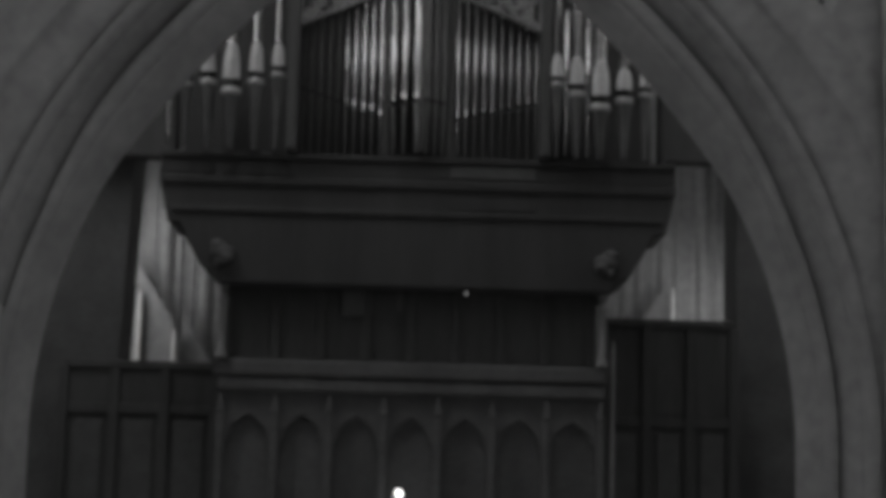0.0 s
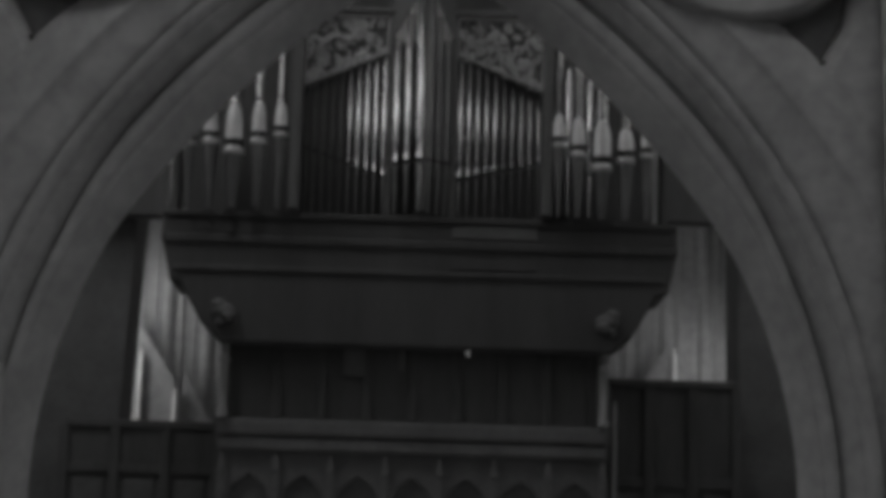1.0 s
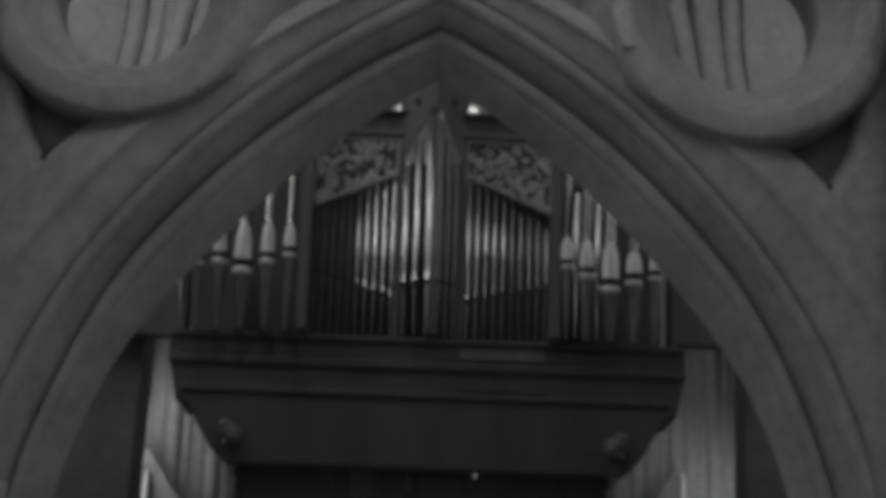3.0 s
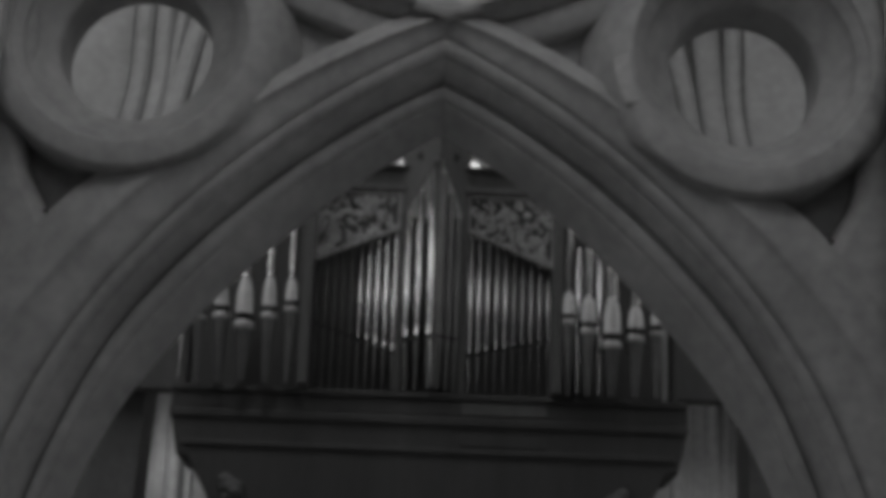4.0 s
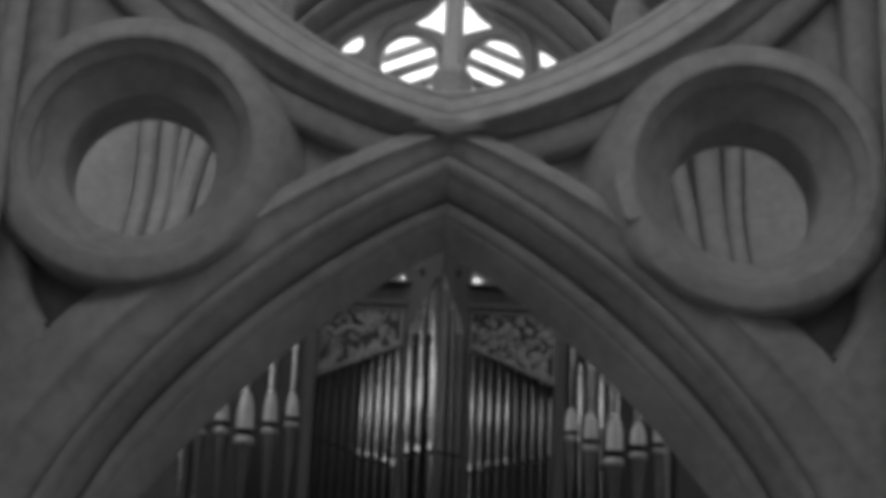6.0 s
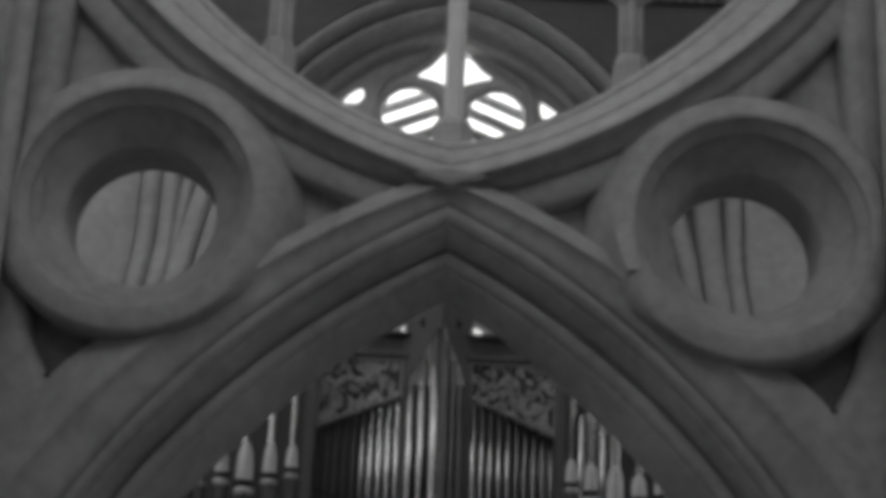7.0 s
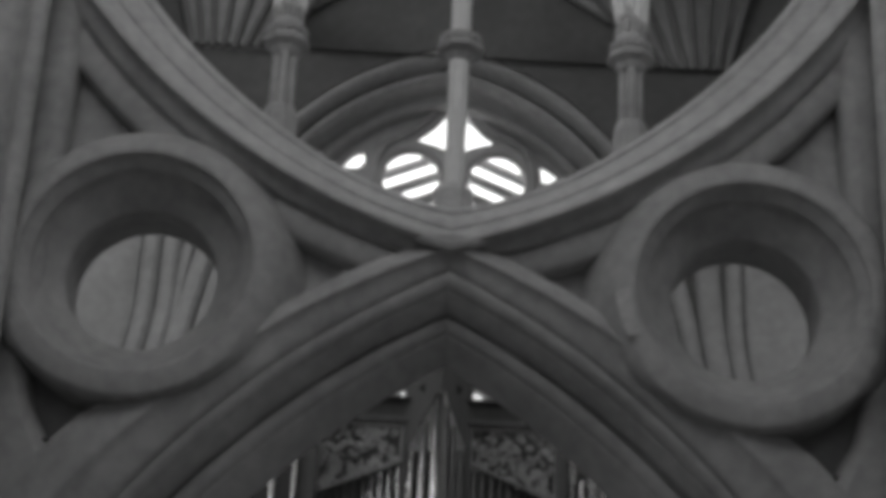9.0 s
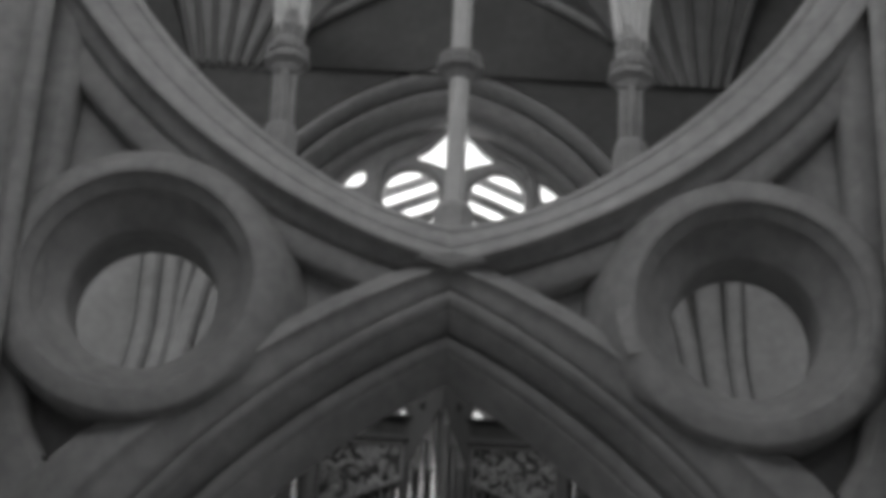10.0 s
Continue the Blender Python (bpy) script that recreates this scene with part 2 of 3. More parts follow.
for side in (-1, 1):
    put("spandrel_wall", plate("spandrel_wall", [web_outline(side), arc(*OC[side], 1.2, 0, 354, 59)], 0.6, 1.2, STONE), strainer)
    flank = [(4.0, 6.5), (4.1, 6.72), (4.28, 7.05), (4.4, 7.5), (4.36, 8.2), (4.34, 10.2), (4.3, 11.1), (4.3, 16), (4.7, 16), (4.7, 0.0), (4.5, 0.0), (4.45, 3.0), (4.2, 5.0), (4.0, 6.2)]
    put("pier_flank", plate("pier_flank", [[(side * x, z) for x, z in flank]], 0.24, 0.9, STONE, bevel=0.14), strainer)
    # black ball set in for the shade of a small hole
    bm = bmesh.new()
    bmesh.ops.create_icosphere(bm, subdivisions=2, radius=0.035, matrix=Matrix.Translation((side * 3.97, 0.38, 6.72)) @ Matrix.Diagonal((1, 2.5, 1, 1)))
    part("putlog_hole", bm, BLACK, strainer, "small hole at the foot of the recess, its shade a black ball")
    put("oculus_ring", ring_mesh(side), strainer, "round moulded limestone opening between the two arches")

put("crossing_stone", plate("crossing_stone", [[(-0.3, 9.0), (0, 8.89), (0.3, 9.0), (0, 9.06)]], 0.03, 0.4, STONE, bevel=0.02), strainer)
# light on the side of the rim, put in as a paler inset
patch = arc(*OC[1], 1.42, 184, 204, 8) + arc(*OC[1], 1.27, 205, 181, 8)
put("lit_rim_patch", plate("lit_rim_patch", [patch], -0.006, 0.2, PALE, bevel=0.004), strainer, "paler patch painted for the light on the opening's rim")

# ---------------------------------------------------------------- crossing piers
def pier(side, y0, y1, name):
    p = empty(name, "tall limestone crossing pier with clustered round shafts", "stone pier", "structure")
    x0, x1 = sorted((side * 4.62, side * 6.4))
    boxed("core", (x0, x1, y0, y1, 0, 20), STONE, p, bevel=0.0)
    for x, y, r in ((4.58, y0 + 0.03, 0.12), (4.98, y0 + 0.17, 0.3), (5.6, y0 + 0.12, 0.25)):
        part("shaft", lathe(bmesh.new(), side * x, y, [(r * 1.4, 0), (r * 1.4, 0.5), (r, 0.6), (r, 20)], 14), STONE, p, smooth=40)
    return p


for side, tag in ((-1, "pier_north_west"), (1, "pier_south_west")):
    pier(side, -0.1, 2.0, tag)

# ---------------------------------------------------------------- shell of the church, mostly out of view, added to hold the light
def setting(name, dims, mat, label, category):
    return tagged(part(name, box(bmesh.new(), *dims), mat, None), label, category, kind="structure")


setting("floor", (-16, 16, -32, 30, -0.3, 0), FLOORSTONE, "worn grey stone paving of the nave floor", "floor")
for side, tag in ((-1, "north"), (1, "south")):
    # nave wall with one long clerestory opening
    for nm, dims in (("nave_wall_lower_" + tag, (0, 0, -32, -0.1, 0, 14.4)), ("nave_wall_upper_" + tag, (0, 0, -32, -0.1, 18.6, 20.4)),
                     ("nave_wall_west_" + tag, (0, 0, -32, -14, 14.4, 18.6)), ("nave_wall_east_" + tag, (0, 0, -4, -0.1, 14.4, 18.6))):
        x0, x1 = sorted((side * 6.4, side * 7.0))
        setting(nm, (x0, x1, *dims[2:]), STONE, "plain limestone nave wall below and beside the clerestory", "wall")
    x0, x1 = sorted((side * 9.5, side * 10))
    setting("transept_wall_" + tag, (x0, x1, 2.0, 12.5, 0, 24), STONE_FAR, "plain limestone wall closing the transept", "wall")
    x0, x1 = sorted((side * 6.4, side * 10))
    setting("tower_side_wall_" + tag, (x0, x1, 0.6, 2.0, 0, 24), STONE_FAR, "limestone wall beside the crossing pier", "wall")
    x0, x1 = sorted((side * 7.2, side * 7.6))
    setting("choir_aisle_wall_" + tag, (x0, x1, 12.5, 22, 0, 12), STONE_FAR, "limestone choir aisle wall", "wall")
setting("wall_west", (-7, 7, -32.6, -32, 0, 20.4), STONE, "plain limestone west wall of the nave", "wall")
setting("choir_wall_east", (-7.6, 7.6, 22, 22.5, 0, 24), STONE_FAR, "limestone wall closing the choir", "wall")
setting("ceiling", (-7, 7, -32.6, 0.5, 20.4, 20.8), STONE, "pale stone nave vault", "ceiling")
setting("crossing_ceiling", (-10, 10, 0.5, 23, 28, 28.4), STONE_FAR, "dim stone vault of the crossing tower", "ceiling")

# ---------------------------------------------------------------- east crossing arch, its window and the vault
EY = 11.5


def round_rail(cx, cz, r, foot=11.0):
    apex = cz + math.sqrt(r * r - cx * cx)

    def rail(s):
        z = apex + (foot - apex) * s
        return (cx + math.sqrt(max(r * r - (z - cz) ** 2, 0)) if z > cz else cx + r, z)
    return rail


A_RAILS = (round_rail(-0.9, 12.9, 5.1, 13.0), round_rail(-0.9, 12.9, 4.6, 13.0), round_rail(-0.9, 12.9, 4.25, 13.0))
A_PROF = [(0, EY + 0.1), (0.0, EY), (0.05, EY + 0.01), (0.1, EY + 0.04), (0.16, EY + 0.06), (0.22, EY + 0.04), (0.3, EY), (0.42, EY - 0.04), (0.54, EY), (0.62, EY + 0.1), (0.67, EY + 0.26), (0.72, EY + 0.38), (0.77, EY + 0.38), (0.82, EY + 0.27),
          (0.92, EY + 0.17), (1.02, EY + 0.16), (1.14, EY + 0.21), (1.24, EY + 0.33), (1.32, EY + 0.52), (1.4, EY + 0.68), (1.5, EY + 0.72), (1.58, EY + 0.66), (1.7, EY + 0.62), (1.9, EY + 0.66), (2.0, EY + 0.75), (2.0, EY + 1.3)]
AX = -0.17
choir_arch = empty("choir_arch", "pointed choir arch with several shadowed stone orders", "stone arch", "structure")
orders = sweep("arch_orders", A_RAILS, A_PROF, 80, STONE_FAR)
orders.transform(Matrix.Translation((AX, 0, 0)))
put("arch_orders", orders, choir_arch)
outer = [A_RAILS[0](i / 60) for i in range(61)]
hole = [(x - 0.07, z - 0.05) for x, z in outer if x > 0.08]
hole = [(AX - x, z) for x, z in hole[::-1]] + [(AX, outer[0][1] - 0.03)] + [(AX + x, z) for x, z in hole]
put("wall_above", plate("wall_above", [[(-9.5, 14.6), (-9.5, 28), (9.5, 28), (9.5, 14.6), (hole[-1][0], 14.6)] + [q for q in hole[::-1] if q[1] > 14.6] + [(hole[0][0], 14.6)]], EY, EY + 1.2, TOWER_SHADE), choir_arch)
for side in (-1, 1):
    xa, xb = sorted((side * 4.95, side * 9.5))
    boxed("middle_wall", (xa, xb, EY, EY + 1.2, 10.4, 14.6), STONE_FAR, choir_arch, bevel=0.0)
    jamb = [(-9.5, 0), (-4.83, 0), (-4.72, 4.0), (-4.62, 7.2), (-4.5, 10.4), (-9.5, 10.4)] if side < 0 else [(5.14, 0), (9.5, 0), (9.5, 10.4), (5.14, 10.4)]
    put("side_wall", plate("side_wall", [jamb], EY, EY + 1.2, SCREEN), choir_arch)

# window in the arch's head
win = empty("window_1", "bright pointed tracery window under the choir arch", "window", "structure")
outline = [(-3.2, 13.5), (-3.2, 16.5), (-1.5, 17.8), (0, 18.2), (1.5, 17.8), (3.2, 16.5), (3.2, 13.5)]
holes = []
for side in (-1, 1):
    holes.append(arc(side * 0.78, 15.66, 0.52, 0, 180, 20) + [(side * 0.78 - 0.52, 14.4), (side * 0.78 + 0.52, 14.4)])
    holes.append([(side * x, z) for x, z in ((0.03, 17.3), (0.14, 17.06), (0.3, 16.82), (0.5, 16.6), (0.76, 16.42), (0.52, 16.37), (0.28, 16.3), (0.03, 16.14))])
    eye = ((1.66, 16.15), (1.82, 16.1), (1.96, 15.96), (2.08, 15.78), (1.75, 15.8), (1.62, 15.95)) if side < 0 else ((1.56, 16.03), (1.7, 15.96), (1.94, 15.79), (1.72, 15.66), (1.6, 15.68))
    holes.append([(side * x, z) for x, z in eye])
put("tracery", plate("tracery", [outline] + holes, 12.5, 12.6, STONE, bevel=0.015), win, "cut stone tracery with two round-headed lights")
for side in (-1, 1):
    ogee = [(side * x, 12.46, z) for x, z in ((0.03, 17.85), (0.16, 17.4), (0.34, 17.08), (0.56, 16.8), (0.82, 16.58), (1.08, 16.44), (1.3, 16.28), (1.4, 16.0), (1.44, 15.6), (1.44, 15.0))]
    part("hood", tube(bmesh.new(), ogee, 0.07, 10), STONE_FAR, win, smooth=50)
    part("light_head", tube(bmesh.new(), [(x, 12.48, z) for x, z in arc(side * 0.78, 15.66, 0.58, -30, 210, 24)], 0.06, 8), STONE_FAR, win, smooth=50)
    # slanting timbers of the roof beyond the glass
    for k in range(4):
        z = 16.5 - 0.39 * k
        part("roof_bar", tube(bmesh.new(), [(side * 0.05, 13.1, z), (side * 1.6, 13.1, z - 0.66)], 0.108, 8), STONE_FAR, win, "pale slanting bar behind the glass", smooth=50)
bm = bmesh.new()
box(bm, -3.2, 3.2, 13.6, 13.62, 13.6, 17.8)
part("pane", bm, SKY, win, "white daylight behind the tracery")

def strip(pts, w=0.148, d=0.16):
    """A flat-faced moulding with rounded arrises along points on a wall."""
    bm, rows = bmesh.new(), []
    for i, p in enumerate(pts):
        a, b = Vector(pts[max(i - 1, 0)]), Vector(pts[min(i + 1, len(pts) - 1)])
        u = (b - a).normalized().cross(Vector((0, -1, 0))).normalized()
        rows.append([bm.verts.new(Vector(p) + u * du + Vector((0, dy, 0))) for du, dy in ((-w, d), (-w, -d * 0.4), (-w * 0.8, -d * 0.75), (-w * 0.4, -d), (w * 0.4, -d), (w * 0.8, -d * 0.75), (w, -d * 0.4), (w, d))])
    for a, b in zip(rows, rows[1:]):
        for i in range(8):
            bm.faces.new((a[i], a[(i + 1) % 8], b[(i + 1) % 8], b[i]))
    bm.faces.new(rows[0][::-1])
    bm.faces.new(rows[-1])
    return bm


# clustered rolls on the wall beside the arch, running up into a fan of vault ribs
for side in (-1, 1):
    v = empty("vault_springer", "cluster of stone rolls fanning out into slender vault ribs", "vault", "structure")
    shafts = ((6.02, 0.68, 0.0), (5.145, 0.162, 0.0), (4.8, 0.155, 0.0), (4.44, 0.165, -0.2), (4.075, 0.157, -0.2), (3.73, 0.15, -0.2)) if side < 0 else ((5.78, 0.7, 0.0), (4.895, 0.142, 0.0), (4.52, 0.2, -0.06), (4.12, 0.158, -0.22), (3.79, 0.14, -0.22))
    for c0, w, lean in shafts:
        pts = []
        for q in range(15):
            z = 11.0 + 0.3 * q
            pts.append((side * (c0 + 0.13 * max(12.6 - z, 0) ** 1.5 + lean * max(z - 12.4, 0)), EY - 0.06, z))
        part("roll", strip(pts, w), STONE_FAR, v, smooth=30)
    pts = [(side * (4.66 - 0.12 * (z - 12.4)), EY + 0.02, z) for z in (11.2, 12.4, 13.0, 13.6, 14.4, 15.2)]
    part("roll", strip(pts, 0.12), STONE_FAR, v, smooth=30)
    for k in range(8):
        x0, x1, out = 3.54 + 0.19 * k, 2.2 + 0.53 * k - 0.012 * k * k, 0.9 - 0.11 * k
        pts = [(side * (x0 + (x1 - x0) * (q / 10) ** 1.1), EY - 0.06 - out * (q / 10) ** 1.6, 17.6 + (1.1 + 0.09 * k) * q / 10) for q in range(19)]
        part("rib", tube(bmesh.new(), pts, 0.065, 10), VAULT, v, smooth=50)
        if k:
            verts = [p for pair in zip([(x, y + 0.06, z) for x, y, z in pts], [(x, y + 0.06, z) for x, y, z in last]) for p in pair]
            faces = [(2 * i, 2 * i + 1, 2 * i + 3, 2 * i + 2) for i in range(len(pts) - 1)]
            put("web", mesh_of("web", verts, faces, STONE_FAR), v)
        last = pts
# moulded wall rib high on the tower wall
rib = [(2.75, 18.58), (2.5, 18.75), (1.75, 19.2), (0.9, 19.6), (0, 19.9)]
bm = bmesh.new()
tube(bm, [(-x, EY - 0.05, z) for x, z in rib] + [(x, EY - 0.05, z) for x, z in rib[-2::-1]], 0.1, 8)
part("wall_rib", bm, STONE_FAR, choir_arch, smooth=50)

# ---------------------------------------------------------------- rood: cross shaft, two statue columns; string course
RY = 0.9


def octo(bm, x, y, rings):
    return lathe(bm, x, y, rings, 8, math.pi / 8)


def clustered(bm, x, y, r, z0, z1):
    """A slim core with four round shafts against it."""
    lathe(bm, x, y, [(r * 0.55, z0), (r * 0.55, z1)], 12)
    for k in range(4):
        a = math.pi / 2 * k
        lathe(bm, x + r * 0.62 * math.cos(a), y + r * 0.62 * math.sin(a), [(r * 0.4, z0), (r * 0.4, z1)], 12)
    return bm


def merlons(x, z, r, parent, n=16):
    """Small upright blocks round a collar."""
    me = None
    for i in range(n):
        a = 2 * math.pi * (i + 0.5) / n
        if me is None:
            bm = bmesh.new()
            box(bm, -0.03, 0.03, -0.025, 0.025, 0, 0.09, 0.006)
            me = bpy.data.meshes.new("merlon")
            bm.to_mesh(me)
            bm.free()
            me.materials.append(STONE)
        ob = put("merlon", me, parent)
        ob.matrix_basis = pose(x + r * math.cos(a), RY + r * math.sin(a), z, 0, 0, math.degrees(a) + 90)


rood = empty("rood_cross", "tall slender pale stone cross shaft rising from the inverted arch", "cross")
part("base", octo(bmesh.new(), 0, RY, [(0.24, 9.0), (0.24, 9.9), (0.2, 9.98), (0.17, 10.0)]), PALE, rood)
part("shaft", octo(bmesh.new(), 0, RY, [(0.12, 9.95), (0.118, 11.6), (0.115, 14.5)]), WHITE, rood, "pale stone shaft, the light on it put into its colour")
collar = part("collar", octo(bmesh.new(), 0, RY, [(0.125, 11.57), (0.16, 11.61), (0.18, 11.64), (0.28, 11.69), (0.285, 11.73), (0.24, 11.77), (0.21, 11.8), (0.205, 11.9), (0.13, 11.95)]), STONE, rood, "battlemented stone collar")
merlons(0, 11.79, 0.215, collar)


def statue_column(x, foot, seed):
    c = empty("statue_column", "slender clustered stone column with a battlemented capital on the arch", "column", group="statue columns")
    part("base", octo(bmesh.new(), x, RY, [(0.21, foot - 0.8), (0.21, foot + 0.12), (0.19, foot + 0.2), (0.165, foot + 0.26)]), STONE, c)
    part("shaft", clustered(bmesh.new(), x, RY, 0.135, foot + 0.24, 11.58), STONE, c, smooth=40)
    cap = part("capital", octo(bmesh.new(), x, RY, [(0.13, 11.54), (0.165, 11.58), (0.18, 11.62), (0.27, 11.68), (0.275, 11.72), (0.235, 11.76), (0.21, 11.8), (0.205, 11.92), (0.16, 12.0), (0.11, 12.2)]), STONE, c, "battlemented octagonal capital")
    merlons(x, 11.79, 0.215, cap)
    for k in range(8):
        a = 2 * math.pi * k / 8 + math.pi / 8
        leaf = bmesh.new()
        bmesh.ops.create_icosphere(leaf, subdivisions=1, radius=0.06, matrix=Matrix.Translation((x + 0.15 * math.cos(a), RY + 0.15 * math.sin(a), 12.08)) @ Matrix.Diagonal((0.75, 0.75, 2.2, 1)))
        part("crocket", leaf, STONE, cap)
    rng = random.Random(seed)
    lean = -0.35 if x < 0 else 0.45
    ph = [rng.uniform(0, 6.28) for _ in range(3)]
    bm, n, rows = bmesh.new(), 72, []
    for r, z in ((0.15, 12.08), (0.165, 12.12), (0.17, 12.2), (0.175, 12.3), (0.19, 12.42), (0.2, 12.6), (0.225, 12.8), (0.2, 13.1), (0.21, 13.35), (0.2, 13.5), (0.09, 13.6), (0.1, 13.68), (0.12, 13.8), (0.1, 13.92), (0.03, 13.99)):
        k = 1.0 if z < 13.3 else 0.15
        row = []
        for i in range(n):
            a = 2 * math.pi * i / n
            fold = 1.12 + k * (0.08 * math.sin(4 * a + ph[2]) - 0.42 * (1 - abs(math.sin(3.5 * a + ph[0] + 1.6 * z))) ** 2 - 0.26 * (1 - abs(math.sin(5.5 * a + ph[1] - 2.2 * z))) ** 3)
            gather = 0.24 * max(0.0, -math.sin(a + lean)) ** 2 * max(0.0, 1 - (z - 12.08) / 0.5)
            row.append(bm.verts.new((x + r * fold * math.cos(a), RY + r * fold * math.sin(a), z + gather)))
        rows.append(row)
    for a, b in zip(rows, rows[1:]):
        for i in range(n):
            bm.faces.new((a[i], a[(i + 1) % n], b[(i + 1) % n], b[i]))
    bm.faces.new(rows[0][::-1])
    bm.faces.new(rows[-1])
    tagged(part("statue", bm, GILT, None, smooth=70), "pale robed statue with deep folds on a column", "statue", group="rood statues")


statue_column(-1.98, 10.62, 3)
statue_column(1.95, 10.62, 8)
# string course of the tower wall, drawn as a thin dark bar
wire = tube(bmesh.new(), [(-9.4, EY - 0.05, 17.68), (-5.0, EY - 0.05, 17.67), (0, EY - 0.05, 17.63), (4.7, EY - 0.05, 17.58), (9.4, EY - 0.05, 17.56)], 0.03, 6)
tagged(part("tower_string_course", wire, IRON, None), "thin dark string course along the tower wall", "wire")

# ---------------------------------------------------------------- pulpitum screen
PY = 9.8
pulpitum = empty("pulpitum_screen", "dim grey stone choir screen with a row of arched niches", "screen")
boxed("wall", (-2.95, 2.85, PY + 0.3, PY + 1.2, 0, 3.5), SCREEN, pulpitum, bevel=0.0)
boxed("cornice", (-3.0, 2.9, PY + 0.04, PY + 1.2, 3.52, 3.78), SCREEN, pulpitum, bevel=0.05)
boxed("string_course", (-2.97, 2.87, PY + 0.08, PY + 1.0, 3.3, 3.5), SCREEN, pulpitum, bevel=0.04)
BAYS, LEFT, WIDE = 7, -2.9, 0.815
for i in range(BAYS):
    x0 = LEFT + i * WIDE
    cx = x0 + WIDE / 2
    head = [(x0, 3.3), (x0 + WIDE, 3.3), (x0 + WIDE, 2.5)] + [(cx + 0.3 * math.cos(radians(a)), 2.62 + 0.26 * math.sin(radians(a)) + 0.1 * (1 - abs(math.cos(radians(a)))) ** 2) for a in range(0, 181, 12)] + [(x0, 2.5)]
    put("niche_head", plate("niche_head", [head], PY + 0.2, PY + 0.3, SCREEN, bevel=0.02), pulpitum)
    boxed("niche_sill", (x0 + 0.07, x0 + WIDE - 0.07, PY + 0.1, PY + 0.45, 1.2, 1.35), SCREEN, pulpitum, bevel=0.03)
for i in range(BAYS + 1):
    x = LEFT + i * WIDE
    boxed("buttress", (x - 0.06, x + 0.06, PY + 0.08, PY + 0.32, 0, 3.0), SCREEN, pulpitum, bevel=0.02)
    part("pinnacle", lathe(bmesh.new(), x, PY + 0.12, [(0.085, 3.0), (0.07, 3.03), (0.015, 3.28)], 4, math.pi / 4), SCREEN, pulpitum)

# dark oak screens that close the sides of the choir step
for side, x0, x1, top in ((-1, -5.4, -3.06, 3.76), (1, 2.92, 4.95, 4.62)):
    s = empty("side_screen", "dark oak screen with sunk panels beside the choir step", "screen", group="side screens")
    boxed("board", (x0, x1, 10.72, 10.82, 0, top - 0.1), WOOD, s, bevel=0.0)
    boxed("top_rail", (x0, x1, 10.66, 10.88, top - 0.12, top), WOOD, s, bevel=0.02)
    boxed("middle_rail", (x0, x1, 10.66, 10.72, 2.95, 3.1), WOOD, s, bevel=0.01)
    n = 3
    for i in range(n + 1):
        x = x0 + (x1 - x0) * i / n
        boxed("stile", (x - 0.07, x + 0.07, 10.64, 10.72, 0, top - 0.12), WOOD, s, bevel=0.015)
    for i in range(n):
        xa, xb = x0 + (x1 - x0) * i / n, x0 + (x1 - x0) * (i + 1) / n
        boxed("panel", (xa + 0.16, xb - 0.16, 10.68, 10.73, 1.6, 2.85), PANEL, s, bevel=0.02)
post = empty("slim_post", "slim pale shaft standing before the oak screen", "post")
part("post_shaft", lathe(bmesh.new(), 2.99, PY + 0.2, [(0.05, 0), (0.04, 0.1), (0.03, 3.5), (0.045, 3.56), (0.03, 3.62), (0.03, 4.05), (0.012, 4.2)], 10), STONE_FAR, post, smooth=40)

# lit clusters of choir shafts seen in the gaps beside the organ
for side, x0, x1, z0 in ((-1, -5.1, -3.0, 3.4), (1, 3.0, 5.7, 3.4)):
    c = empty("choir_pier", "sunlit choir pier of many slender stone shafts", "stone pier", "structure")
    boxed("core", (x0 - 0.2, x1 + 0.2, 14.15, 15.0, 0, 12), STONE, c, bevel=0.0)
    n = int((x1 - x0) / 0.21)
    for i in range(n + 1):
        x = x0 + (x1 - x0) * i / n
        r = 0.085 if i % 3 else 0.12
        part("shaft", lathe(bmesh.new(), x, 14.18 + 0.02 * (i % 3), [(r, 0), (r, 12)], 12), STONE, c, smooth=40)
# slabs in the outline of the bright diagonal patches on the piers
slope = [[(-5.0, 5.85), (-4.2, 4.72), (-4.12, 3.3), (-5.0, 3.3)], [(-4.0, 4.75), (-3.5, 3.95), (-3.5, 3.3), (-4.08, 3.3)], [(3.9, 4.9), (4.35, 5.55), (4.42, 4.6), (3.9, 4.6)]]
for pts in slope:
    b = tagged(put("sloped_slab", plate("sloped_slab", [pts], 13.75, 13.9, STONE, bevel=0.02)), "sloping pale stone slab against the choir pier", "buttress", kind="structure")
# white strips added where edges of the stonework catch the light
for x, z1, r in ((-4.87, 5.4, 0.035), (-4.76, 5.2, 0.04), (-4.14, 4.55, 0.05), (4.42, 5.5, 0.04)):
    tagged(part("lit_edge_strip", lathe(bmesh.new(), x, 13.66, [(r, 0), (r, z1 - 0.15), (r * 0.4, z1)], 10), GILT, None, smooth=40), "slim white strip added for a lit edge of the pier", "shaft")
# boards added to close the lit gaps upwards; the right one stands for shade
for x0, x1, z in ((-5.6, -3.9, 7.05), (3.8, 5.9, 7.2)):
    tagged(boxed("gap_boarding", (x0, x1, 11.0, 11.4, z, z + 3.3), WOOD, None), "dark boarding added above the choir aisle to end the lit gap", "boarding", kind="structure")

# ---------------------------------------------------------------- organ
OY = 9.5
organ = empty("pipe_organ", "large dark oak organ case with tall tin pipes above the screen", "organ")


